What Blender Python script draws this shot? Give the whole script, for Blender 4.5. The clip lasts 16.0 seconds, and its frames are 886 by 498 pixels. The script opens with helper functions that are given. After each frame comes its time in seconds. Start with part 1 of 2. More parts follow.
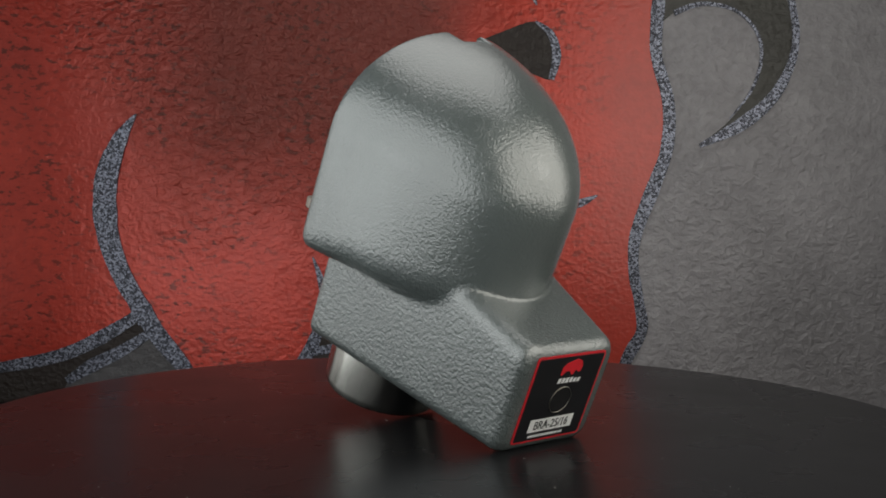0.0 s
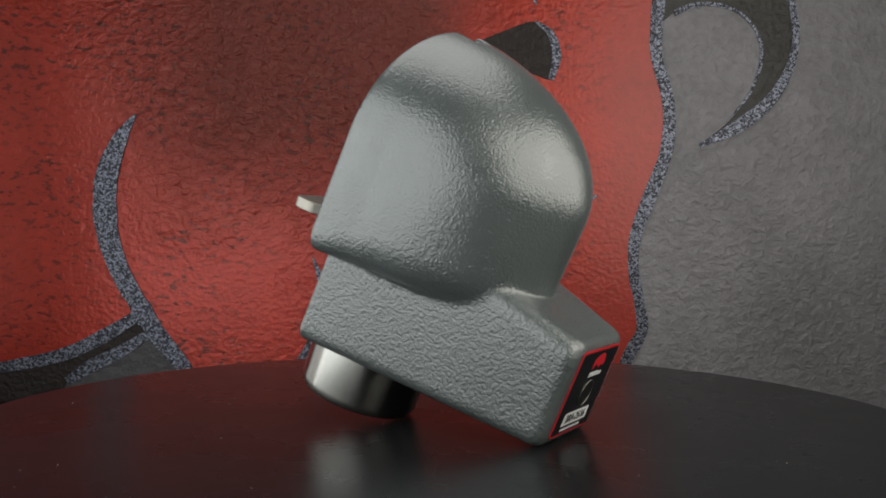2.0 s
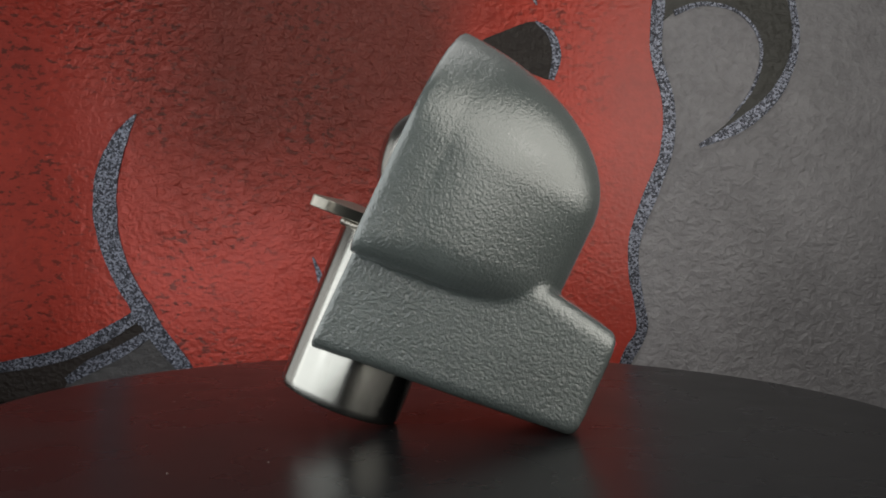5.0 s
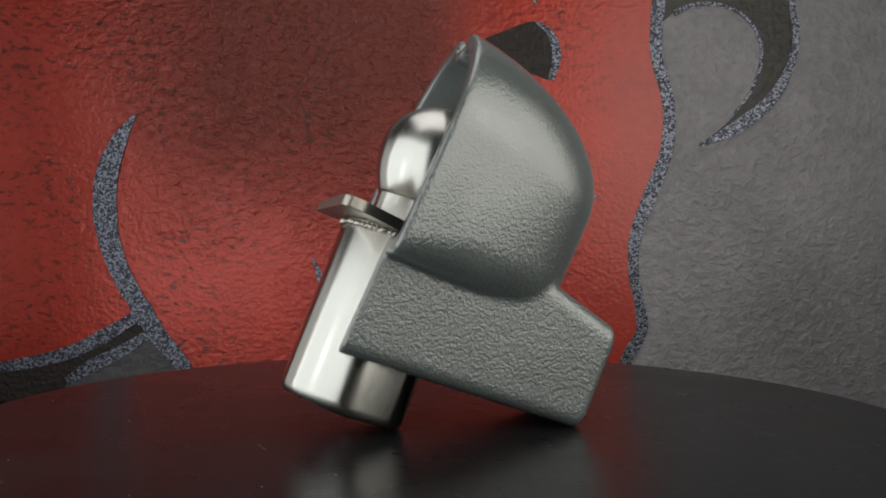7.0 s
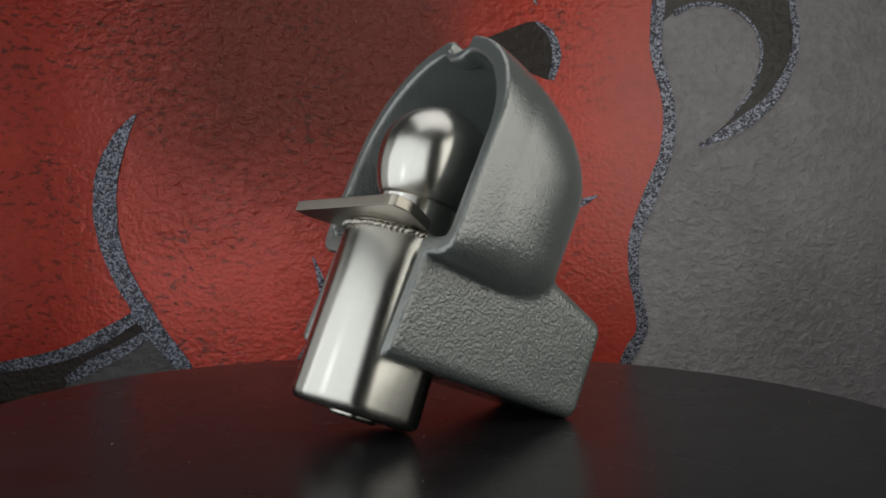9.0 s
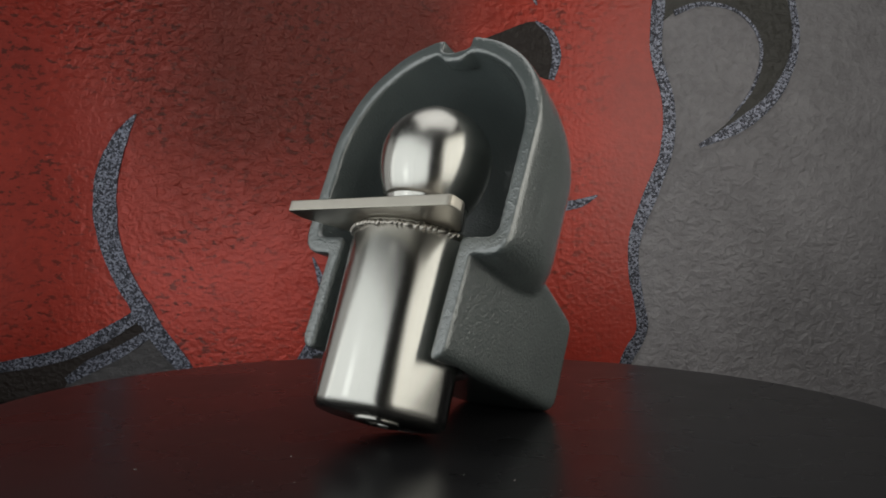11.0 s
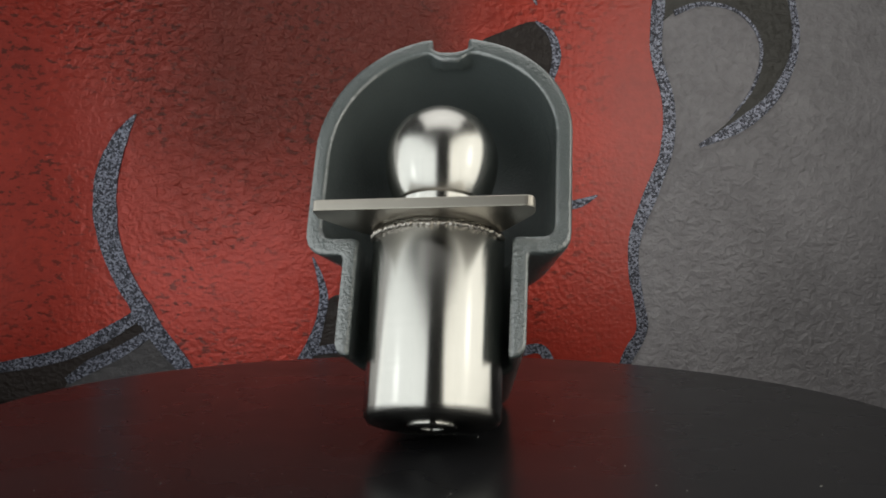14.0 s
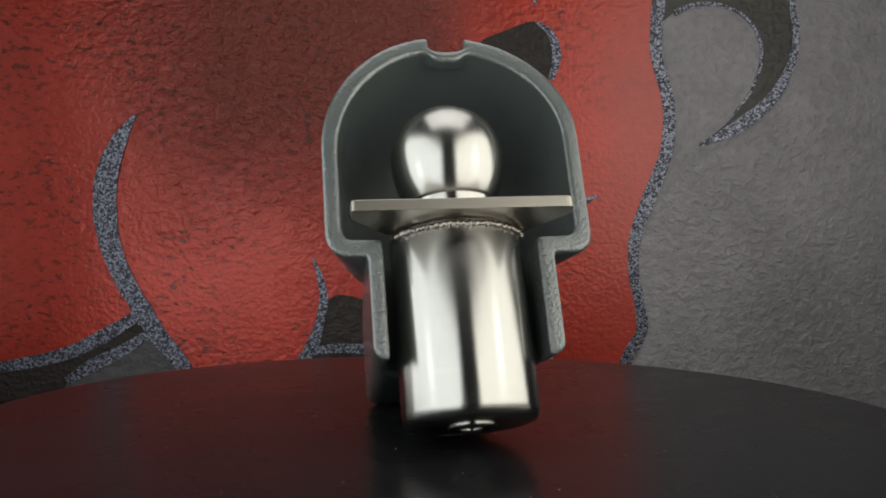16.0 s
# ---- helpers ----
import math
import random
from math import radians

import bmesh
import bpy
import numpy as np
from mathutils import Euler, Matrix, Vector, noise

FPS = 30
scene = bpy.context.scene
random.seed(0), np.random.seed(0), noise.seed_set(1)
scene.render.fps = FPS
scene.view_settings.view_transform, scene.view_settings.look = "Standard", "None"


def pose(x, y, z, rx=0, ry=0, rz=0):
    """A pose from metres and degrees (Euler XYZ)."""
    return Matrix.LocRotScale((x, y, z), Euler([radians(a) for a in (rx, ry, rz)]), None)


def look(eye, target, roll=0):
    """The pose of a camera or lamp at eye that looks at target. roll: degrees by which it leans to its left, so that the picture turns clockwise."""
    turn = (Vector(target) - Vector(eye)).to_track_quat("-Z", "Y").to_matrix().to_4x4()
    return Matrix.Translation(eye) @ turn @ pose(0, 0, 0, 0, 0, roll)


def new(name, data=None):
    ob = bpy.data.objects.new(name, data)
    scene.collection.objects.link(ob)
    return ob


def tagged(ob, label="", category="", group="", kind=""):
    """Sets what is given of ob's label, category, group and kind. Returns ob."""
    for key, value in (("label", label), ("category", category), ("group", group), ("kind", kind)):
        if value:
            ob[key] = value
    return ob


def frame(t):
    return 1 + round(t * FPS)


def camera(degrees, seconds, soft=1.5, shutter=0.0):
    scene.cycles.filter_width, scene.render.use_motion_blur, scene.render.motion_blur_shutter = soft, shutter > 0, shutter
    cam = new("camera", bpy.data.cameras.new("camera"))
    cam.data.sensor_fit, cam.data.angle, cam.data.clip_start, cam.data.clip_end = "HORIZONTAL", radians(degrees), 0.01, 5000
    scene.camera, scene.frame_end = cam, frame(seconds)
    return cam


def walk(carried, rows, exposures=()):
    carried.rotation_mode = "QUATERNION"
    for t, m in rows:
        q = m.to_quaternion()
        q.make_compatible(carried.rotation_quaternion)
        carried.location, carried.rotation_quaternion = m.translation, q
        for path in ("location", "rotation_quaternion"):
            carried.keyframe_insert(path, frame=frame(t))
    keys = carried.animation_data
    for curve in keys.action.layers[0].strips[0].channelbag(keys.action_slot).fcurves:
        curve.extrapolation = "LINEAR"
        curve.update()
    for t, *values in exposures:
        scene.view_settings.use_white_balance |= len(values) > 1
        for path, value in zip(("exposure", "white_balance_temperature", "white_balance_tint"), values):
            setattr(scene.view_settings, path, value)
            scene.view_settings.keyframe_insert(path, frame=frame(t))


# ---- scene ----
# ---- camera: stands still, level with the middle of the lock ----
EYE = Vector((0.0, -0.53, 0.1089))
AIM = EYE + Vector((math.sin(radians(-0.317)) * math.cos(radians(2.111)), math.cos(radians(0.317)) * math.cos(radians(2.111)), -math.sin(radians(2.111))))
cam = camera(45.93, 16.0, soft=1.8)
walk(cam, [(0, look(EYE, AIM, 0.436)), (16, look(EYE, AIM, 0.436))],
     exposures=[(0, 0.0), (7, 0.0), (8, -0.08), (9, -0.2), (10.2, -0.28), (11.5, -0.33), (12.5, -0.38), (13.3, -0.25), (14.2, -0.05), (15, 0.0), (16, 0.0)])

# ---- light: two large softboxes beside the camera, one overhead and a dimmer one at the left, in a dark studio ----
world = bpy.data.worlds.new("studio_dark")
scene.world = world
world.use_nodes = True
world.node_tree.nodes["Background"].inputs[0].default_value = (0.8, 0.85, 0.9, 1)
world.node_tree.nodes["Background"].inputs[1].default_value = 0.01


def softbox(name, eye, target, width, height, power, colour, spread):
    data = bpy.data.lights.new(name, "AREA")
    data.shape, data.size, data.size_y, data.energy, data.color = "RECTANGLE", width, height, power, colour
    data.spread = radians(spread)
    ob = new(name, data)
    ob.matrix_world = look(eye, target)
    return ob


softbox("softbox_light_left", (-0.290, -0.220, 0.178), (0.537, 0.341, 0.178), 0.68, 0.50, 1.62, (0.96, 1.0, 0.985), 180)
softbox("softbox_light_right", (0.330, -0.21, 0.270), (-0.545, 0.275, 0.270), 0.74, 0.50, 2.0, (1.0, 0.98, 0.89), 180)
# the bulbs show through the cloth as hotter patches
softbox("softbox_bulb_left", (-0.303, -0.194, 0.135), (0.524, 0.367, 0.135), 0.06, 0.06, 0.015, (0.95, 1.0, 1.0), 180)
softbox("softbox_bulb_right", (0.326, -0.208, 0.250), (-0.549, 0.277, 0.250), 0.06, 0.06, 0.035, (1.0, 0.97, 0.90), 180)
softbox("softbox_light_top", (0.0, 0.09, 0.74), (0, 0.06, 0.12), 0.62, 0.70, 0.95, (1.0, 0.99, 0.96), 130)
softbox("softbox_light_side", (-0.58, 0.22, 0.17), (0.10, 0.15, 0.17), 0.38, 0.46, 0.27, (1.0, 1.0, 0.97), 180)


# ---- materials ----
class Nodes:
    """A small builder for a node material."""

    def __init__(self, name):
        self.mat = bpy.data.materials.new(name)
        self.mat.use_nodes = True
        self.tree = self.mat.node_tree
        self.out = self.tree.nodes["Principled BSDF"]

    def add(self, kind, **values):
        node = self.tree.nodes.new(kind)
        for key, value in values.items():
            if key in node.inputs:
                node.inputs[key].default_value = value
        return node

    def link(self, a, b):
        self.tree.links.new(a, b)

    def coords(self):
        return self.add("ShaderNodeTexCoord").outputs["Object"]

    def noise(self, scale, detail=3.0, rough=0.55, stretch=None, distortion=0.0):
        node = self.add("ShaderNodeTexNoise", Scale=scale, Detail=detail, Roughness=rough, Distortion=distortion)
        vec = self.coords()
        if stretch:
            m = self.add("ShaderNodeMapping")
            m.inputs["Scale"].default_value = stretch
            self.link(vec, m.inputs[0])
            vec = m.outputs[0]
        self.link(vec, node.inputs["Vector"])
        return node.outputs["Fac"]

    def ramp(self, fac, a, ca, b, cb):
        node = self.add("ShaderNodeValToRGB")
        e = node.color_ramp.elements
        e[0].position, e[0].color, e[1].position, e[1].color = a, (*ca, 1), b, (*cb, 1)
        self.link(fac, node.inputs[0])
        return node.outputs[0]

    def value(self, fac, a, va, b, vb):
        node = self.add("ShaderNodeMapRange")
        for k, v in zip((1, 2, 3, 4), (a, b, va, vb)):
            node.inputs[k].default_value = v
        self.link(fac, node.inputs[0])
        return node.outputs[0]

    def mix(self, fac, a, b):
        node = self.tree.nodes.new("ShaderNodeMix")
        node.data_type = "RGBA"
        for sock, v in ((node.inputs[0], fac), (node.inputs[6], a), (node.inputs[7], b)):
            if isinstance(v, (tuple, float, int)):
                sock.default_value = (*v, 1) if isinstance(v, tuple) else v
            else:
                self.link(v, sock)
        return node.outputs[2]

    def math(self, op, a, b):
        node = self.tree.nodes.new("ShaderNodeMath")
        node.operation = op
        for sock, v in zip(node.inputs, (a, b)):
            if isinstance(v, (float, int)):
                sock.default_value = v
            else:
                self.link(v, sock)
        return node.outputs[0]

    def bump(self, height, distance, strength=1.0, before=None):
        node = self.add("ShaderNodeBump", Strength=strength, Distance=distance)
        self.link(height, node.inputs["Height"])
        if before:
            self.link(before, node.inputs["Normal"])
        return node.outputs[0]

    def set(self, **values):
        names = {"base": "Base Color", "rough": "Roughness", "metal": "Metallic", "normal": "Normal", "spec": "Specular IOR Level",
                 "coat": "Coat Weight", "coat_rough": "Coat Roughness", "aniso": "Anisotropic"}
        for key, v in values.items():
            sock = self.out.inputs[names[key]]
            if isinstance(v, tuple):
                sock.default_value = (*v, 1)
            elif isinstance(v, (float, int)):
                sock.default_value = v
            else:
                self.link(v, sock)
        return self.mat


def cast_paint():
    n = Nodes("grey_textured_paint")
    pebbles, fine, broad = n.value(n.noise(720, 2.5, 0.68, stretch=(1.0, 0.85, 1.0)), 0.25, 0.0, 0.75, 1.0), n.noise(980, 1.5, 0.5), n.noise(28, 3)
    grains = n.add("ShaderNodeTexVoronoi", Scale=430.0, Randomness=1.0)
    n.link(n.coords(), grains.inputs["Vector"])
    pebbles = n.math("SUBTRACT", n.math("MULTIPLY", pebbles, 0.65), n.math("MULTIPLY", grains.outputs["Distance"], 0.55))
    sep = n.add("ShaderNodeSeparateXYZ")
    n.link(n.coords(), sep.inputs[0])
    coarse = n.value(n.math("ADD", sep.outputs[2], n.math("MULTIPLY", broad, 0.05)), -0.020, 0.38, 0.040, 0.12)
    pits = n.value(n.noise(480, 1.0), 0.68, 0.0, 0.76, 1.0)
    colour = n.mix(n.value(broad, 0.3, 0.0, 0.7, 1.0), (0.086, 0.101, 0.100), (0.110, 0.128, 0.126))
    colour = n.mix(pits, colour, (0.10, 0.11, 0.11))
    edge = n.add("ShaderNodeNewGeometry").outputs["Pointiness"]
    wear = n.math("MULTIPLY", n.value(edge, 0.60, 0.0, 0.72, 0.45), n.value(fine, 0.35, 0.3, 0.65, 1.0))
    colour = n.mix(wear, colour, (0.34, 0.36, 0.355))
    height = n.math("ADD", n.math("MULTIPLY", pebbles, coarse), n.math("MULTIPLY", fine, 0.20))
    bumped = n.bump(height, 0.0012, 0.9)
    n.link(bumped, n.out.inputs["Coat Normal"])
    n.out.inputs["Coat IOR"].default_value = 2.05
    return n.set(base=colour, metal=0.0, rough=n.value(fine, 0.3, 0.34, 0.7, 0.46), spec=0.5, coat=1.0, coat_rough=0.03, normal=bumped)


def steel(name, tint, rough, grain, lathe_marks=0.0):
    n = Nodes(name)
    streak = n.noise(1.0, 3, 0.6, stretch=grain)
    smudge = n.noise(40, 3)
    colour = n.mix(n.value(streak, 0.3, 0.0, 0.7, 1.0), tuple(c * 0.94 for c in tint), tint)
    r = n.value(smudge, 0.35, rough, 0.8, rough + 0.03)
    if lathe_marks:
        t = n.add("ShaderNodeTangent")
        t.direction_type, t.axis = "RADIAL", "Z"
        n.link(t.outputs[0], n.out.inputs["Tangent"])
        n.set(aniso=lathe_marks)
        n.out.inputs["Anisotropic Rotation"].default_value = 0.25
    return n.set(base=colour, metal=1.0, rough=r, normal=n.bump(n.noise(9, 1), 0.00002, 0.2))


def plain(name, base, rough, grain=90.0, spread=0.12, bump=0.0, metal=0.0):
    n = Nodes(name)
    fac = n.noise(grain, 4)
    colour = n.mix(n.value(fac, 0.3, 0.0, 0.7, 1.0), tuple(c * (1 - spread) for c in base), tuple(min(1, c * (1 + spread)) for c in base))
    n.set(base=colour, rough=n.value(fac, 0.3, rough * 0.85, 0.7, min(1, rough * 1.15)), metal=metal)
    if bump:
        n.set(normal=n.bump(fac, bump))
    return n.mat


def wall_paint(name, base, low, rough, relief, spec=0.5, chips=0.0, calm=0.25, zoned=False, flake=0.0):
    """Gloss paint over a hand-trowelled, crinkled ground."""
    n = Nodes(name)
    crinkle = n.noise(112, 4.0, 0.62, stretch=(0.88, 1.05, 1.0), distortion=0.3)
    broad, fine, patch = n.noise(7, 3), n.noise(230, 3), n.noise(4.0, 2)
    colour = n.mix(n.value(n.math("ADD", n.math("MULTIPLY", broad, 0.6), n.math("MULTIPLY", crinkle, 0.4)), 0.36, 0.0, 0.64, 1.0), low, base)
    relief_mask, shine = n.value(patch, 0.40, calm, 0.60, 1.0), n.value(fine, 0.3, rough * 0.85, 0.7, rough * 1.2)
    if zoned:   # the upper part was trowelled rougher than the rest
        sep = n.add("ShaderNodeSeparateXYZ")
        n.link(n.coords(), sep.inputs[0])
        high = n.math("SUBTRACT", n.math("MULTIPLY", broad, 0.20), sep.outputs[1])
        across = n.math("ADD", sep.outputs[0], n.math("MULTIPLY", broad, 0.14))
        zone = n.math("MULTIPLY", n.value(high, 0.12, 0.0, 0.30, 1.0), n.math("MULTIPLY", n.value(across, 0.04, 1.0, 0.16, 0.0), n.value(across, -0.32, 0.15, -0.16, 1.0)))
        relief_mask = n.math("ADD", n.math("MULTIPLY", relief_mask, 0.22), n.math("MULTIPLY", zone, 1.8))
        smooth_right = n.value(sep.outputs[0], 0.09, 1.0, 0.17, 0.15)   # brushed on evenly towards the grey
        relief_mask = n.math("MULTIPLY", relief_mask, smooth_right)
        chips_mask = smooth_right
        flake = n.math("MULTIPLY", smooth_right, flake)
        colour = n.mix(n.math("MULTIPLY", zone, 0.85), colour, (0.13, 0.026, 0.017))   # mixed towards dark brown in this zone
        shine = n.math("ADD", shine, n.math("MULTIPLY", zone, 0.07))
    if chips:
        spots = n.math("MULTIPLY", n.value(n.noise(150, 3, 0.6, stretch=(0.65, 1.15, 1.0)), 0.545, 0.0, 0.61, 1.0), n.value(n.noise(9, 2), 0.40, 0.05, 0.58, chips))
        spots = n.math("MULTIPLY", spots, chips_mask)
        colour = n.mix(spots, colour, (low[0] * 0.12, low[1] * 0.4, low[2] * 0.4))
    height = n.math("ADD", n.math("MULTIPLY", crinkle, relief_mask), n.math("MULTIPLY", fine, 0.18))
    bumped = n.bump(height, relief)
    if flake:   # metallic flake under a clear gloss coat
        n.link(bumped, n.out.inputs["Coat Normal"])
        return n.set(base=colour, metal=flake, rough=0.28, spec=spec, coat=0.25, coat_rough=shine, normal=bumped)
    return n.set(base=colour, rough=shine, spec=spec, normal=bumped)


def glitter(name):
    n = Nodes(name)
    v = n.add("ShaderNodeTexVoronoi", Scale=640.0)
    n.link(n.coords(), v.inputs["Vector"])
    sep = n.add("ShaderNodeSeparateColor")
    n.link(v.outputs["Color"], sep.inputs[0])
    colour = n.ramp(sep.outputs[0], 0.32, (0.040, 0.041, 0.054), 1.0, (0.38, 0.40, 0.50))
    return n.set(base=colour, metal=0.55, rough=0.42, normal=n.bump(sep.outputs[1], 0.002))


def table_black():
    n = Nodes("satin_black_top")
    fine, broad = n.noise(900, 2), n.noise(14, 3)
    colour = n.mix(n.value(broad, 0.3, 0.0, 0.7, 1.0), (0.008, 0.008, 0.009), (0.013, 0.013, 0.014))
    return n.set(base=colour, rough=n.value(broad, 0.3, 0.25, 0.7, 0.31), spec=0.13, normal=n.bump(fine, 0.00003, 0.6))


CAST = cast_paint()
STEEL_TURNED = steel("turned_steel", (0.60, 0.59, 0.555), 0.23, (30, 30, 1700), 0.85)
STEEL_BALL = steel("polished_steel", (0.60, 0.59, 0.555), 0.235, (40, 40, 1800), 0.7)
STEEL_PLATE = steel("brushed_plate_steel", (0.42, 0.392, 0.345), 0.36, (60, 1500, 60))
WELD = plain("weld_metal", (0.42, 0.39, 0.35), 0.32, 600, 0.35, 0.0004, 1.0)
LABEL_BLACK = plain("label_black", (0.012, 0.012, 0.014), 0.35)
LABEL_RED = plain("label_red", (0.62, 0.02, 0.03), 0.40)
LABEL_WHITE = plain("label_white", (0.80, 0.80, 0.80), 0.45)
# near black: the shade inside the holes is put into this colour
HOLE_SHADE = plain("hole_shade", (0.008, 0.008, 0.009), 0.5)
TABLE = table_black()
DUST = plain("dust", (0.45, 0.43, 0.40), 0.9)
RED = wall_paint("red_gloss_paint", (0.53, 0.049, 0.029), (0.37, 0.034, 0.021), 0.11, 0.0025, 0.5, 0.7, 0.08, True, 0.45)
GREY = wall_paint("grey_gloss_paint", (0.355, 0.337, 0.354), (0.22, 0.208, 0.220), 0.34, 0.0044, 0.5, 0.0, 0.5)
OLIVE = wall_paint("dark_gloss_paint", (0.070, 0.066, 0.058), (0.050, 0.047, 0.043), 0.40, 0.003, 0.5)
DARK = wall_paint("black_gloss_paint", (0.030, 0.021, 0.018), (0.020, 0.014, 0.012), 0.36, 0.003, 0.35)
SLATE = wall_paint("slate_grey_paint", (0.105, 0.099, 0.105), (0.080, 0.076, 0.080), 0.40, 0.003, 0.4)
GLITTER = glitter("silver_glitter_paint")
STUDIO = plain("studio_black", (0.02, 0.02, 0.021), 0.85, 6, 0.2)


# ---- mesh helpers ----
def part(name, bm, material, parent=None, label="", smooth=True):
    mesh = bpy.data.meshes.new(name)
    bm.to_mesh(mesh)
    bm.free()
    mesh.materials.append(material)
    if smooth:
        mesh.polygons.foreach_set("use_smooth", [True] * len(mesh.polygons))
    ob = new(name, mesh)
    ob.parent = parent
    return tagged(ob, label)


def thing(name, label, category, group="", kind=""):
    return tagged(new(name), label, category, group, kind)


def lathe(profile, steps=96, closed=False):
    """Turns (radius, height) pairs round the z axis."""
    bm = bmesh.new()
    rings = []
    for r, z in profile:
        if r < 1e-6:
            rings.append([bm.verts.new((0, 0, z))])
        else:
            rings.append([bm.verts.new((r * math.cos(2 * math.pi * i / steps), r * math.sin(2 * math.pi * i / steps), z)) for i in range(steps)])
    pairs = list(zip(rings, rings[1:])) + ([(rings[-1], rings[0])] if closed else [])
    for a, b in pairs:
        for i in range(steps):
            j = (i + 1) % steps
            face = [a[i % len(a)], a[j % len(a)], b[j % len(b)], b[i % len(b)]]
            face = list(dict.fromkeys(face))
            if len(face) > 2:
                bm.faces.new(face)
    bmesh.ops.recalc_face_normals(bm, faces=bm.faces)
    return bm


def slab(outline, z0, z1, bevel=0.0, segments=2):
    """A flat piece with that outline (x, y) between two heights."""
    bm = bmesh.new()
    top = [bm.verts.new((x, y, z1)) for x, y in outline]
    low = [bm.verts.new((x, y, z0)) for x, y in outline]
    bm.faces.new(top)
    bm.faces.new(low[::-1])
    for i in range(len(outline)):
        j = (i + 1) % len(outline)
        bm.faces.new((top[i], low[i], low[j], top[j]))
    bmesh.ops.recalc_face_normals(bm, faces=bm.faces)
    if bevel:
        rim = [e for e in bm.edges if abs(e.verts[0].co.z - e.verts[1].co.z) < 1e-9]
        bmesh.ops.bevel(bm, geom=rim, offset=bevel, segments=segments, affect="EDGES", profile=0.5)
    return bm


def rounded(outline, radius, steps=5):
    """The outline with its corners rounded."""
    out = []
    for i, p in enumerate(outline):
        p, a, b = Vector(p), Vector(outline[i - 1]), Vector(outline[(i + 1) % len(outline)])
        r = radius[i] if isinstance(radius, (list, tuple)) else radius
        s, e = p + (a - p).normalized() * r, p + (b - p).normalized() * r
        for k in range(steps + 1):
            t = k / steps
            out.append(tuple(s * (1 - t) ** 2 + p * 2 * t * (1 - t) + e * t * t))
    return out


def spline(points, closed=False, steps=8):
    """A smooth line through a few points."""
    pts = [Vector(p) for p in points]
    n, out = len(pts), []
    for i in range(n if closed else n - 1):
        if closed:
            p0, p1, p2, p3 = pts[i - 1], pts[i], pts[(i + 1) % n], pts[(i + 2) % n]
        else:
            p0, p1, p2, p3 = pts[max(i - 1, 0)], pts[i], pts[i + 1], pts[min(i + 2, n - 1)]
        for k in range(steps):
            t = k / steps
            out.append(0.5 * (2 * p1 + (p2 - p0) * t + (2 * p0 - 5 * p1 + 4 * p2 - p3) * t * t + (3 * p1 - p0 - 3 * p2 + p3) * t ** 3))
    if not closed:
        out.append(pts[-1])
    return [tuple(p) for p in out]


# ---- studio: mural wall, floor, dark side walls and ceiling ----
WALL_Y = 0.50
ROOM = (-1.6, 1.6, -1.9, 0.50, -0.80, 1.7)   # x, x, y, y, z, z


def box_mesh(x0, x1, y0, y1, z0, z1):
    bm = bmesh.new()
    bmesh.ops.create_cube(bm, size=1.0)
    for v in bm.verts:
        v.co = ((x0 + x1) / 2 + v.co.x * (x1 - x0), (y0 + y1) / 2 + v.co.y * (y1 - y0), (z0 + z1) / 2 + v.co.z * (z1 - z0))
    return bm


def structure(name, bm, material, label):
    return tagged(part(name, bm, material, None, label, smooth=False), category="wall" if "wall" in name else name, kind="structure")


x0, x1, y0, y1, z0, z1 = ROOM
mural_wall = structure("wall_north", box_mesh(x0, x1, y1, y1 + 0.12, z0, z1), GREY, "grey gloss mural wall with crinkled plaster relief")
structure("wall_south", box_mesh(x0, x1, y0 - 0.1, y0, z0, z1), STUDIO, "matt black studio wall behind the camera")
structure("wall_west", box_mesh(x0 - 0.1, x0, y0, y1, z0, z1), STUDIO, "matt black studio side wall")
structure("wall_east", box_mesh(x1, x1 + 0.1, y0, y1, z0, z1), STUDIO, "matt black studio side wall")
structure("floor", box_mesh(x0, x1, y0, y1, z0 - 0.1, z0), STUDIO, "dark studio floor")
structure("ceiling", box_mesh(x0, x1, y0, y1, z1, z1 + 0.1), STUDIO, "dark studio ceiling")


def mural(name, outline, material, layer, label):
    """A painted field of the mural, a coat thicker than the one below."""
    bm = slab([(x, -z) for x, z in outline], 0.0, 0.0007 * layer)
    bmesh.ops.triangulate(bm, faces=bm.faces)
    ob = part(name, bm, material, mural_wall, label, smooth=False)
    ob.matrix_world = Matrix.Translation((0, WALL_Y, 0)) @ Matrix.Rotation(radians(90), 4, "X") @ Matrix.Diagonal((1, -1, 1, 1))
    return ob


def band(line, widths):
    """The outline of a brush stroke along a line, with its width at each point."""
    pts = [Vector(p) for p in line]
    left, right = [], []
    for i, p in enumerate(pts):
        along = (pts[min(i + 1, len(pts) - 1)] - pts[max(i - 1, 0)]).normalized()
        side = Vector((-along.y, along.x))
        k = i / (len(pts) - 1) * (len(widths) - 1)
        a = min(int(k), len(widths) - 2)
        w = (widths[a] * (1 - k + a) + widths[a + 1] * (k - a)) / 2
        w *= 1 + 0.10 * noise.noise(Vector((p.x * 60, p.y * 60, 0.3)))
        left.append(tuple(p + side * w))
        right.append(tuple(p - side * w))
    return left + right[::-1]


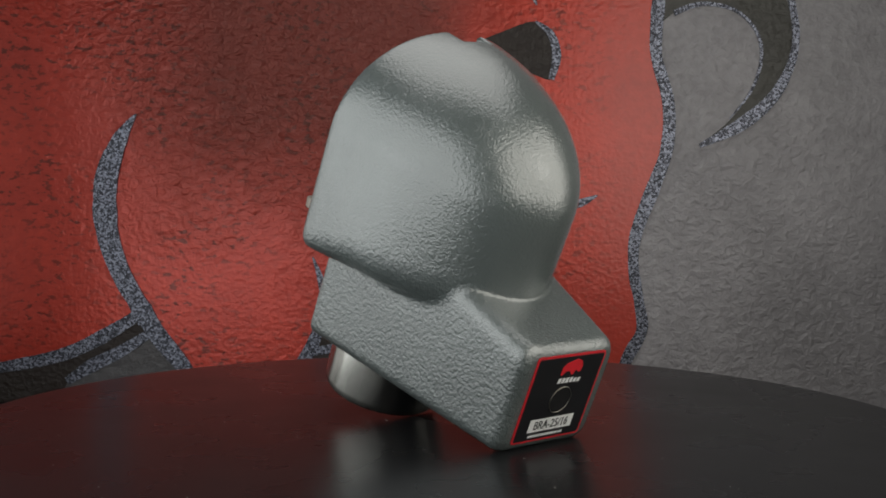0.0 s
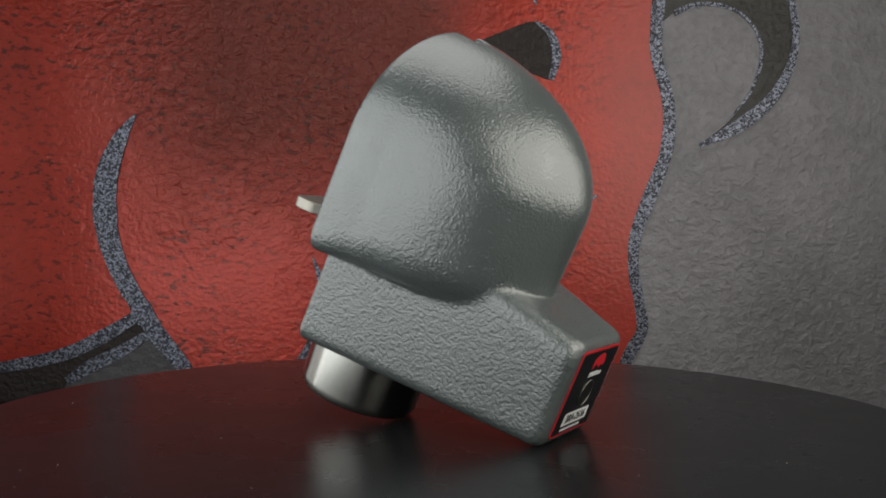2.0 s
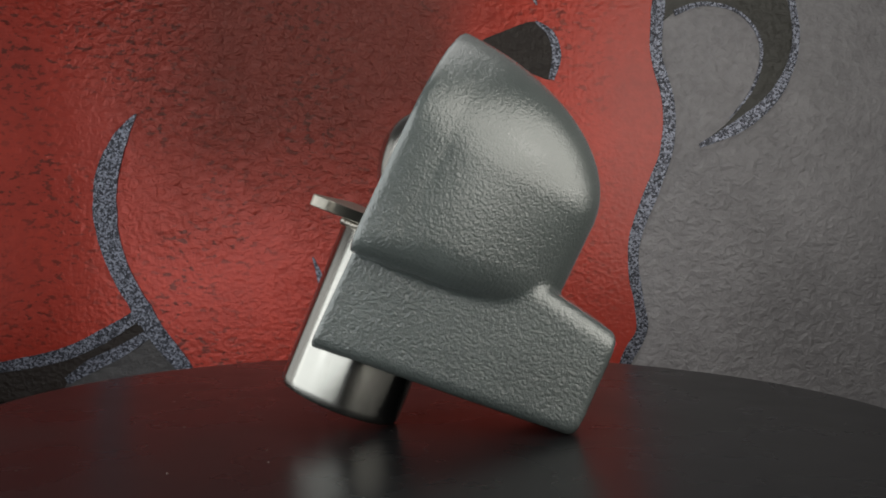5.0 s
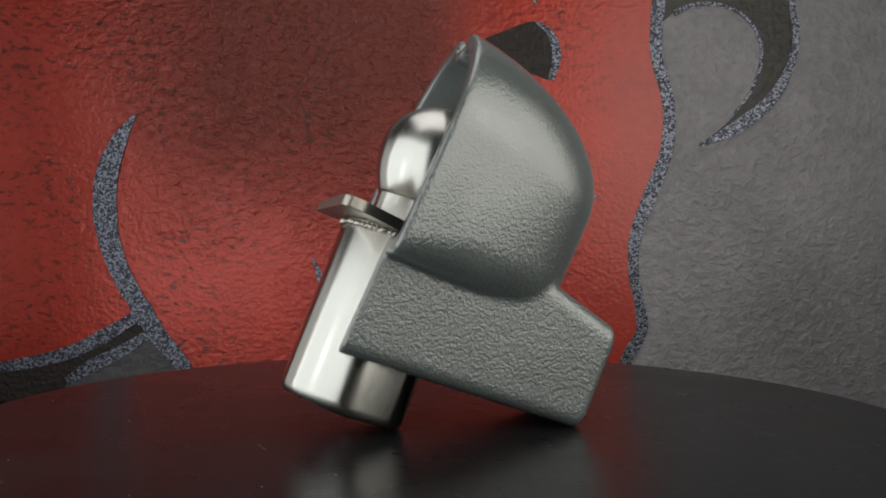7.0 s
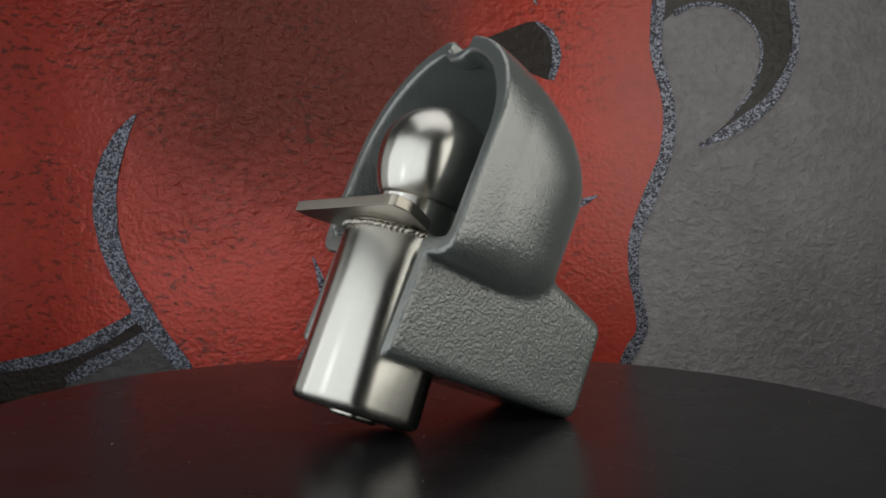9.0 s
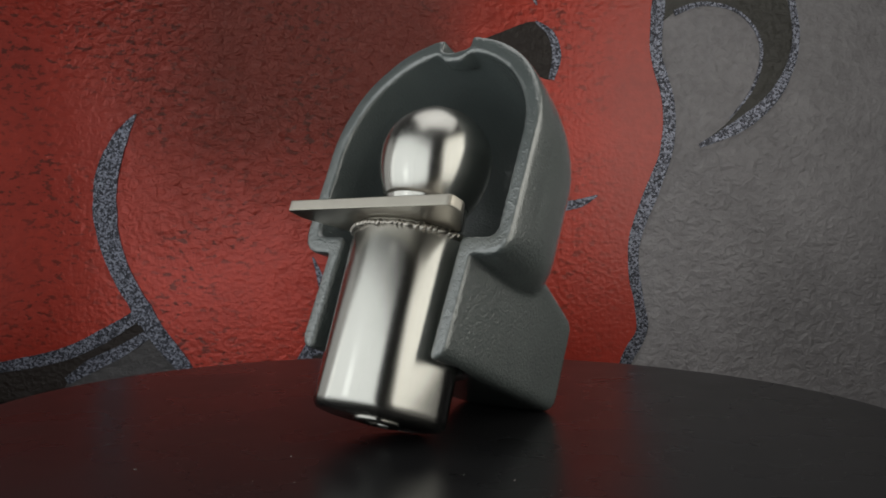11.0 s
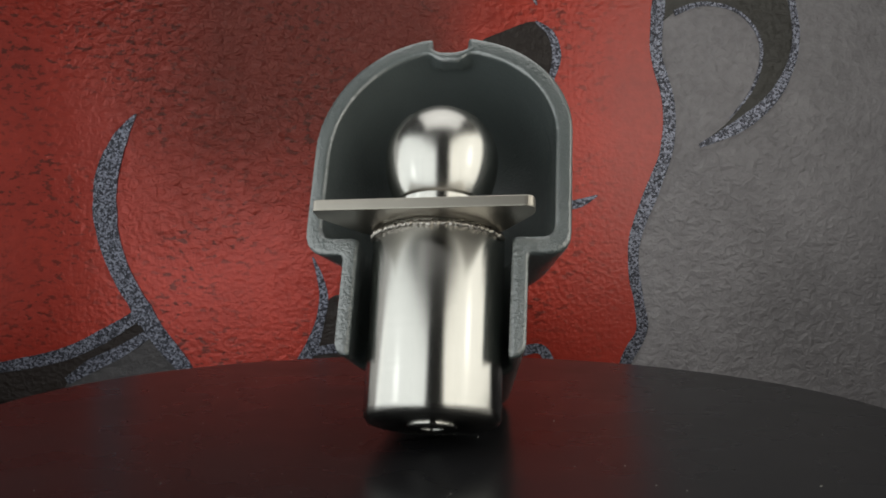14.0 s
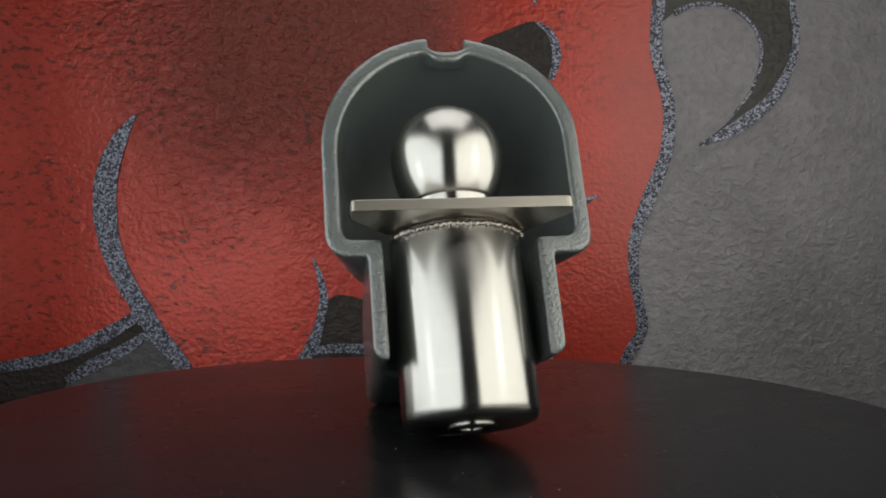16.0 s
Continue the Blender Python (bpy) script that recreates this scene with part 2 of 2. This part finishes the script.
edge = spline([(0.204, 0.352), (0.203, 0.319), (0.201, 0.286), (0.202, 0.259), (0.214, 0.215), (0.213, 0.171), (0.2, 0.132), (0.184, 0.087), (0.182, 0.054), (0.188, 0.02), (0.191, -0.008), (0.177, -0.036), (0.161, -0.081)])
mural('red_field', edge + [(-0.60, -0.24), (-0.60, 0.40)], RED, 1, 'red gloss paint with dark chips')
mural('glitter_edge', band(edge, [0.012, 0.013, 0.011, 0.012, 0.014, 0.011, 0.010, 0.012, 0.010]), GLITTER, 2, 'silver glitter outline')
mural('glitter_crescent', band(spline([(-0.308, 0.201), (-0.323, 0.178), (-0.336, 0.144), (-0.339, 0.111), (-0.335, 0.078), (-0.323, 0.044), (-0.309, 0.019), (-0.297, -0.002)]), [0.001, 0.014, 0.022, 0.024, 0.022, 0.019, 0.018, 0.020]), GLITTER, 4, 'dark silver glitter crescent')
mural('dark_field', [(-0.478, -0.053), (-0.433, -0.047), (-0.383, -0.036), (-0.343, -0.018), (-0.304, 0.007), (-0.293, -0.006), (-0.276, -0.028), (-0.256, -0.052), (-0.251, -0.085), (-0.479, -0.087)], DARK, 2, 'dark brown painted field')
mural('glitter_edge', band(spline([(-0.478, -0.055), (-0.433, -0.048), (-0.383, -0.037), (-0.343, -0.019), (-0.301, 0.007)]), [0.010, 0.011, 0.013, 0.014, 0.010]), GLITTER, 3, 'silver glitter outline')
mural('glitter_edge', band(spline([(-0.303, 0.01), (-0.29, -0.012), (-0.276, -0.03), (-0.259, -0.051), (-0.248, -0.073)]), [0.018, 0.018, 0.017, 0.014, 0.013]), GLITTER, 3.5, 'silver glitter outline')
mural('grey_patch', spline([(-0.372, -0.059), (-0.338, -0.04), (-0.301, -0.017), (-0.284, -0.029), (-0.27, -0.051), (-0.332, -0.074), (-0.377, -0.077)], True), SLATE, 2.5, 'slate grey painted patch')
mural('glitter_edge', band(spline([(-0.377, -0.063), (-0.352, -0.047), (-0.324, -0.033), (-0.297, -0.016)]), [0.008, 0.013, 0.012, 0.008]), GLITTER, 4, 'silver glitter outline')
mural('glitter_crescent', band(spline([(-0.134, 0.062), (-0.127, 0.043), (-0.123, 0.023), (-0.126, 0.001), (-0.133, -0.022), (-0.144, -0.044)]), [0.001, 0.006, 0.009, 0.009, 0.012, 0.014]), GLITTER, 3.5, 'dark silver glitter crescent')
mural('dark_field', spline([(-0.119, 0.019), (-0.097, 0.024), (-0.052, 0.007), (-0.018, -0.026), (-0.018, -0.06), (-0.085, -0.066), (-0.139, -0.05), (-0.129, -0.016)], True), DARK, 2, 'dark painted field')
mural('glitter_edge', band(spline([(-0.141, -0.034), (-0.108, -0.028), (-0.052, -0.031), (0.004, -0.037), (0.06, -0.032), (0.091, -0.027), (0.102, -0.045)]), [0.008, 0.010, 0.010, 0.010]), GLITTER, 3, 'silver glitter outline')
mural('glitter_tick', band(spline([(0.106, 0.113), (0.128, 0.117), (0.146, 0.125)]), [0.010, 0.009, 0.001]), GLITTER, 2, 'silver glitter stroke')
mural('dark_field', spline([(0.029, 0.273), (0.051, 0.284), (0.082, 0.294), (0.097, 0.282), (0.104, 0.261), (0.099, 0.238), (0.074, 0.244), (0.046, 0.236), (0.024, 0.252)], True), DARK, 2, 'dark painted field')
mural('glitter_edge', band(spline([(0.083, 0.294), (0.098, 0.282), (0.104, 0.261), (0.099, 0.238)]), [0.002, 0.007, 0.009, 0.006]), GLITTER, 3, 'silver glitter outline')
mural('glitter_tick', band(spline([(0.079, 0.329), (0.081, 0.318), (0.084, 0.31)]), [0.006, 0.005, 0.001]), GLITTER, 2, 'silver glitter stroke')
mural('dark_hook', spline([(0.203, 0.362), (0.331, 0.363), (0.330, 0.345), (0.327, 0.32), (0.337, 0.287), (0.334, 0.257), (0.317, 0.224), (0.285, 0.196), (0.246, 0.175), (0.274, 0.199), (0.295, 0.229), (0.305, 0.259), (0.299, 0.287), (0.277, 0.307), (0.244, 0.313), (0.218, 0.303), (0.204, 0.296), (0.202, 0.330)], True, 6), OLIVE, 1, 'dark olive painted hook')
mural('glitter_edge', band(spline([(0.329, 0.331), (0.337, 0.287), (0.333, 0.255), (0.316, 0.222), (0.285, 0.195), (0.245, 0.174)]), [0.007, 0.007, 0.008, 0.012, 0.013, 0.004]), GLITTER, 2, 'silver glitter outline')
mural('glitter_edge', band(spline([(0.218, 0.303), (0.244, 0.312), (0.276, 0.307), (0.298, 0.287), (0.304, 0.261), (0.295, 0.229), (0.274, 0.201)]), [0.006, 0.004, 0.003, 0.003, 0.003, 0.001]), GLITTER, 2, 'silver glitter outline')

# ---- turntable ----
TABLE_R = 0.2520
turntable = thing("turntable", "round satin black turntable with a dark base, dusted with specks", "turntable")
part("turntable_top", lathe([(0, -0.012), (TABLE_R - 0.002, -0.012), (TABLE_R, -0.010), (TABLE_R, -0.0015), (TABLE_R - 0.0015, 0), (0, 0)], 192), TABLE, turntable, smooth=False)
part("turntable_base", lathe([(0, -0.083), (0.150, -0.083), (0.153, -0.080), (0.153, -0.030), (0.150, -0.027), (0.10, -0.0125), (0, -0.0125)], 96), STUDIO, turntable, smooth=False)

# ---- the black table under it, pushed against the mural ----
bench = thing("bench", "black studio bench pushed against the mural wall", "table")
part("bench_top", slab(rounded([(-0.80, -0.75), (0.80, -0.75), (0.80, 0.493), (-0.80, 0.493)], 0.01), -0.113, -0.083, 0.002), TABLE, bench, smooth=False)
for lx in (-0.74, 0.74):
    for ly in (-0.69, 0.43):
        part("leg", box_mesh(lx - 0.025, lx + 0.025, ly - 0.025, ly + 0.025, -0.80, -0.113), STUDIO, bench, smooth=False)



def dust(count):
    rng = random.Random(7)
    bm = bmesh.new()
    for _ in range(count):
        r, a = TABLE_R * math.sqrt(rng.random()) * 0.98, rng.random() * 2 * math.pi
        size, turn, long = rng.uniform(0.00008, 0.00024), rng.random() * 6.28, rng.choice((1, 1, 1.5, 3))
        made = bmesh.ops.create_icosphere(bm, subdivisions=1, radius=size)
        bmesh.ops.transform(bm, verts=made["verts"], matrix=Matrix.Translation((r * math.cos(a), r * math.sin(a), size * 0.4)) @ Matrix.Rotation(turn, 4, "Z") @ Matrix.Diagonal((long, 1, 0.6, 1)))
    return bm


tagged(part("dust", dust(130), DUST, turntable, "pale dust specks"), kind="stuff")

# ---- the coupler lock: leans back, standing on the stem's rear rim and the housing's end ----
HEADING, LEAN = radians(-48.17), radians(24.8)
V = Vector((math.cos(HEADING), math.sin(HEADING), 0))
UP = Vector((0, 0, 1))
AXIS_U = Vector((V.y, -V.x, 0))
AXIS_D = V * math.cos(LEAN) - UP * math.sin(LEAN)
AXIS_W = UP * math.cos(LEAN) + V * math.sin(LEAN)
SEAT = Matrix((AXIS_U, AXIS_D, AXIS_W)).transposed().to_4x4()
SEAT = Matrix.Translation(Vector((0, 0, 0.1089)) - AXIS_U * 0.0025) @ SEAT

lock = thing("coupler_lock", "grey cast trailer coupler lock with steel ball stem, leaning back", "trailer lock")


def seated(ob, m=Matrix()):
    ob.matrix_local = SEAT @ m
    return ob


def smooth_max(a, b, k):
    h = np.maximum(k - np.abs(a - b), 0) / k
    return np.maximum(a, b) + h * h * k * 0.25


def smooth_min(a, b, k):
    return -smooth_max(-a, -b, k)


def surface(lo, hi, step, field):
    """The zero surface of a field (in millimetres) as a smooth quad mesh."""
    ax = [np.arange(l, h + step, step) for l, h in zip(lo, hi)]
    g = field(*np.meshgrid(*ax, indexing="ij"))
    n = g.shape
    inside = g < 0
    total, count = np.zeros((n[0] - 1, n[1] - 1, n[2] - 1, 3)), np.zeros((n[0] - 1, n[1] - 1, n[2] - 1))
    corners = [(i, j, k) for i in (0, 1) for j in (0, 1) for k in (0, 1)]

    def at(arr, c):
        return arr[c[0]:n[0] - 1 + c[0], c[1]:n[1] - 1 + c[1], c[2]:n[2] - 1 + c[2]]

    for a in corners:
        for axis in range(3):
            if a[axis]:
                continue
            b = tuple(1 if i == axis else v for i, v in enumerate(a))
            cross = at(inside, a) != at(inside, b)
            ga, gb = at(g, a), at(g, b)
            t = np.where(cross, ga / np.where(cross, ga - gb, 1), 0)
            for i in range(3):
                total[..., i] += np.where(cross, a[i] + (t if i == axis else 0), 0)
            count += cross
    live = count > 0
    index = np.full(live.shape, -1)
    index[live] = np.arange(live.sum())
    cell = np.argwhere(live)
    verts = (cell + total[live] / count[live][:, None]) * step + np.array(lo)
    quads = []
    for axis in range(3):
        b, c = (axis + 1) % 3, (axis + 2) % 3
        s0 = [slice(1, -1)] * 3
        s0[axis] = slice(0, -1)
        s1 = list(s0)
        s1[axis] = slice(1, None)
        cross = inside[tuple(s0)] != inside[tuple(s1)]
        flip = inside[tuple(s0)][cross]
        p = np.argwhere(cross) + np.array([0 if i == axis else 1 for i in range(3)])
        eb, ec = np.eye(3, dtype=int)[b], np.eye(3, dtype=int)[c]
        q = np.stack([index[tuple((p - eb - ec).T)], index[tuple((p - ec).T)], index[tuple(p.T)], index[tuple((p - eb).T)]], 1)
        q[~flip] = q[~flip][:, ::-1]
        quads.append(q)
    return verts * 0.001, np.concatenate(quads)


FRONT = -30.3


def dome(u, d, w, half, top, centre, back, start, floor, round_low):
    """A bell: an arch across, closing behind as a quarter ball, with a flat floor; it was cast slightly askew."""
    deep = np.clip(d + 30.0, 0, 100)
    u = u - 0.05 * (d - FRONT) + 0.25
    dd = np.maximum(d - start, 0) / (back - start)
    centre = centre + (4.0 - 0.0425 * deep) * np.tanh(u / 20)
    ww = np.maximum(w - centre + 0.01 * np.clip(deep, 0, 50), 0) / (top - centre)
    plan = ((np.abs(u) / (half - 1.9 * np.clip(deep / 18, 0, 1))) ** 1.87 + dd ** 1.87) ** (1 / 1.87)
    g = (np.sqrt(plan ** 2 + ww ** 2) - 1) * (half * 0.5 + (back - start) * 0.25 + (top - centre) * 0.25)
    return smooth_max(g, floor + 0.040 * np.clip(deep, 0, 90) - w, round_low * (1 + 0.9 * np.clip(deep / 30, 0, 1)))


def housing(u, d, w):
    bell = dome(u, d, w, 64.4, 84.4, 24.0, 68.75, -29.0, -36.0, 12.0)
    side = np.abs(u) - (44.6 - 0.105 * (d - FRONT))
    tail = smooth_max(side, w - (-12.5 - 0.165 * (d - 57.0)), 10.0)
    tail = smooth_max(tail, -86.3 + 0.092 * (d - FRONT) - w, 8.0)
    tail = smooth_max(tail, d - 102.4 + 0.026 * (w + 46), 6.0)
    body = smooth_min(bell, tail, 2.0)
    lug = 5.5 * np.exp(-((u - 1.7) / 8.5) ** 4) / (1 + np.exp((d + 17) / 1.5))
    hollow = dome(u, d, w + lug, 56.4, 75.6, 21.0, 60.5, -29.0, -27.0, 6.0)
    bore = np.maximum(np.where(d > -11, np.hypot(u, d + 12) - 36.8, np.abs(u) - 36.6), w + 20.0)
    hollow = smooth_min(hollow, bore, 3.0)
    g = smooth_max(body, -hollow, 2.5)
    g = smooth_max(g, FRONT + 1.0 - 0.062 * u - d, 2.0)
    slot = np.maximum(smooth_max(np.abs(u - 1.7) - 9.0, 75.6 - w + 0.02 * (u - 1.7) ** 2, 1.5), d + 21.0 - 0.5 * (w - 75))
    return smooth_max(g, -slot, 1.6)


def mesh_part(name, verts, quads, material, parent, label=""):
    mesh = bpy.data.meshes.new(name)
    mesh.from_pydata(verts.tolist(), [], quads.tolist())
    mesh.materials.append(material)
    mesh.polygons.foreach_set("use_smooth", [True] * len(mesh.polygons))
    ob = new(name, mesh)
    ob.parent = parent
    return tagged(ob, label)


seated(mesh_part("housing", *surface((-70, -39, -94), (70, 107, 90), 1.2, housing), CAST, lock, "grey hammertone-painted cast housing"))

# the stem's axis leans a little in the housing
STEM_FOOT, STEM_HEAD = Vector((0.0016, -0.0100, -0.1060)), Vector((-0.0004, -0.0170, 0.0207))
STEM_AXIS = (STEM_HEAD - STEM_FOOT).normalized()
stem_m = Matrix.Translation(STEM_HEAD - STEM_AXIS * 0.0207) @ Vector((0, 0, 1)).rotation_difference(STEM_AXIS).to_matrix().to_4x4()
stem = seated(part("stem", lathe([(0, -0.1129), (0.0272, -0.1129), (0.0301, -0.1122), (0.0315, -0.1102), (0.0319, -0.1077), (0.0319, -0.0238), (0.0312, -0.0226), (0, -0.0226)], 128), STEEL_TURNED, lock, "turned steel stem"), stem_m)
part("end_boss", lathe([(0.0060, -0.1117), (0.0060, -0.1141), (0.0068, -0.1149), (0.0108, -0.1149), (0.0118, -0.1141), (0.0118, -0.1117)], 64, closed=True), STEEL_TURNED, stem, "ring boss with its bore's shade as a dark disc")
# flat disc, coloured dark for the shade inside the bore
part("bore", lathe([(0, -0.1133), (0.0061, -0.1133)], 32), HOLE_SHADE, stem)


def ball_profile():
    """Round above, drawn out like a bulb below, with a fine shoulder on the neck."""
    r, c, high, low, foot = 0.0281, 0.0195, 0.0270, 0.0375, -0.0050
    start = math.asin((foot - c) / low)
    neck = r * math.cos(start) - 0.0006
    pts = [(neck, -0.0236), (neck, foot - 0.0004), (neck + 0.0003, foot)]
    for i in range(61):
        a = start + (math.pi / 2 - start) * i / 60
        pts.append((r * math.cos(a) if i < 60 else 0, c + (high if a > 0 else low) * math.sin(a)))
    return pts


seated(part("ball", lathe(ball_profile(), 160), STEEL_BALL, lock, "polished steel ball on a short neck"), stem_m)

plate_m = Matrix.Translation((-0.0036, -0.0573, -0.0012)) @ Matrix.Rotation(radians(-4.3), 4, "Z") @ Matrix.Rotation(radians(3.1), 4, "X")
plate_outline = rounded([(-0.0510, 0.0), (0.0510, 0.0), (0.0510, 0.0100), (0.0330, 0.0330), (-0.0330, 0.0330), (-0.0510, 0.0100)], [0.002, 0.004, 0.003, 0.003, 0.003, 0.002])
seated(part("cross_plate", slab(plate_outline, -0.0236, -0.0182, 0.0005), STEEL_PLATE, lock, "brushed steel cross plate", smooth=False), plate_m)


def weld_bead():
    """One rippled bead along the stem's front rim."""
    bm = bmesh.new()
    rings, steps, sides = [], 300, 10
    for i in range(steps + 1):
        t = i / steps
        a = radians(-174 + 168 * t)
        ripple = 0.5 + 0.5 * math.cos(2 * math.pi * 30 * t + 5.0 * noise.noise(Vector((t * 18, 0, 0))))
        r = 0.0017 * (0.70 + 0.34 * ripple + 0.60 * noise.noise(Vector((t * 25, 3, 0)))) * min(1, 12 * t + 0.3, 12 * (1 - t) + 0.3)
        mid = 0.0319 + 0.0005 * noise.noise(Vector((t * 14, 7, 0)))
        z = -0.0243 - 0.0016 * math.sin(math.pi * t) + 0.0006 * noise.noise(Vector((t * 11, 0, 5)))
        ring = []
        for k in range(sides):
            b = 2 * math.pi * k / sides
            lean = a + 0.022 * math.sin(b)
            ring.append(bm.verts.new(((mid + r * math.cos(b)) * math.cos(lean), (mid + r * math.cos(b)) * math.sin(lean), z + r * math.sin(b))))
        rings.append(ring)
    for p, q in zip(rings, rings[1:]):
        for k in range(sides):
            bm.faces.new((p[k], p[(k + 1) % sides], q[(k + 1) % sides], q[k]))
    bm.faces.new(rings[0][::-1])
    bm.faces.new(rings[-1])
    bmesh.ops.recalc_face_normals(bm, faces=bm.faces)
    return bm


seated(part("weld_bead", weld_bead(), WELD, lock, "rippled weld bead"), stem_m)

# ---- label on the housing's end ----
label_m = Matrix.Translation((0, 0.1024, -0.0462)) @ Matrix.Rotation(radians(1.5), 4, "X") @ Matrix(((-1, 0, 0, 0), (0, 0, 1, 0), (0, 1, 0, 0), (0, 0, 0, 1)))
label = seated(part("label", slab(rounded([(-0.0228, -0.0226), (0.0228, -0.0226), (0.0228, 0.0226), (-0.0228, 0.0226)], 0.002), 0.0, 0.0004), LABEL_RED, lock, "black label with a red border", smooth=False), label_m)
part("label_field", slab(rounded([(-0.0217, -0.0215), (0.0217, -0.0215), (0.0217, 0.0215), (-0.0217, 0.0215)], 0.0012), 0.0004, 0.0006), LABEL_BLACK, label, smooth=False)


def disc(r, z0, z1, cx=0.0, cy=0.0, steps=40):
    return slab([(cx + r * math.cos(2 * math.pi * i / steps), cy + r * math.sin(2 * math.pi * i / steps)) for i in range(steps)], z0, z1)


def tube(r0, r1, z0, z1, cx, cy):
    bm = lathe([(r0, z0), (r1, z0), (r1, z1), (r0, z1)], 48, closed=True)
    bmesh.ops.translate(bm, verts=bm.verts, vec=(cx, cy, 0))
    return bm


def bar(x0, x1, y0, y1, z0, z1, slant=0.0):
    return slab([(x0 - slant, y0), (x1 - slant, y0), (x1 + slant, y1), (x0 + slant, y1)], z0, z1)


def lettering(name, text, size, x, y, z, material, parent, width=None):
    curve = bpy.data.curves.new(name, "FONT")
    curve.body, curve.size, curve.align_x, curve.align_y, curve.extrude = text, size, "CENTER", "CENTER", 0.00008
    ob = new(name + "_outline", curve)
    mesh = bpy.data.meshes.new_from_object(ob.evaluated_get(bpy.context.evaluated_depsgraph_get()))
    bpy.data.objects.remove(ob)
    xs = [v.co.x for v in mesh.vertices]
    k = width / (max(xs) - min(xs)) if width else 1.0
    mid = (max(xs) + min(xs)) / 2
    for v in mesh.vertices:
        v.co = ((v.co.x - mid) * k + x, v.co.y + y, v.co.z + z)
    mesh.materials.append(material)
    out = new(name, mesh)
    out.parent = parent
    return out


# no recess here: a black disc on the label paints the hole's shade
part("keyhole", disc(0.0066, 0.0006, 0.00085, 0.0006, -0.0012), HOLE_SHADE, label, "flat black disc for the shade in the lock hole", smooth=False)
part("keyhole_rim", tube(0.0066, 0.00685, 0.0006, 0.0010, 0.0006, -0.0012), STEEL_PLATE, label)
part("white_strip", bar(-0.0145, 0.0145, -0.0172, -0.0105, 0.0006, 0.0008), LABEL_WHITE, label, smooth=False)
lettering("model_number", "BRA-25/16", 0.0064, 0.0, -0.0139, 0.0009, LABEL_BLACK, label, 0.0225)
for i in range(6):
    part("name_bar", bar(-0.0052 + i * 0.0026, -0.0034 + i * 0.0026, 0.0078, 0.0103 if i < 4 else 0.0097, 0.0006, 0.0008, 0.0003), LABEL_WHITE, label, smooth=False)
for i in range(13):
    part("address_bar", bar(-0.0130 + i * 0.0018, -0.0118 + i * 0.0018, -0.0201, -0.0189, 0.0006, 0.0008, 0.0002), LABEL_WHITE, label, smooth=False)
emblem = rounded([(-0.0060, 0.0118), (-0.0045, 0.0118), (-0.0034, 0.0140), (-0.0005, 0.0136), (0.0006, 0.0116), (0.0020, 0.0118), (0.0024, 0.0142), (0.0052, 0.0124), (0.0066, 0.0150), (0.0052, 0.0186), (0.0020, 0.0198), (-0.0035, 0.0180), (-0.0058, 0.0160)], 0.0007, 3)
emblem = [(x * 1.1 + 0.0015, y + 0.0002) for x, y in emblem]
part("emblem", slab(emblem, 0.0006, 0.0008), LABEL_RED, label, "red emblem", smooth=False)


# ---- what moves: the turntable turns, and carries the lock ----
RATE = 9.41


def motions():
    rows = [(t, pose(0, 0, 0, 0, 0, RATE * t)) for t in range(17)]
    walk(turntable, rows)
    walk(lock, rows)


motions()
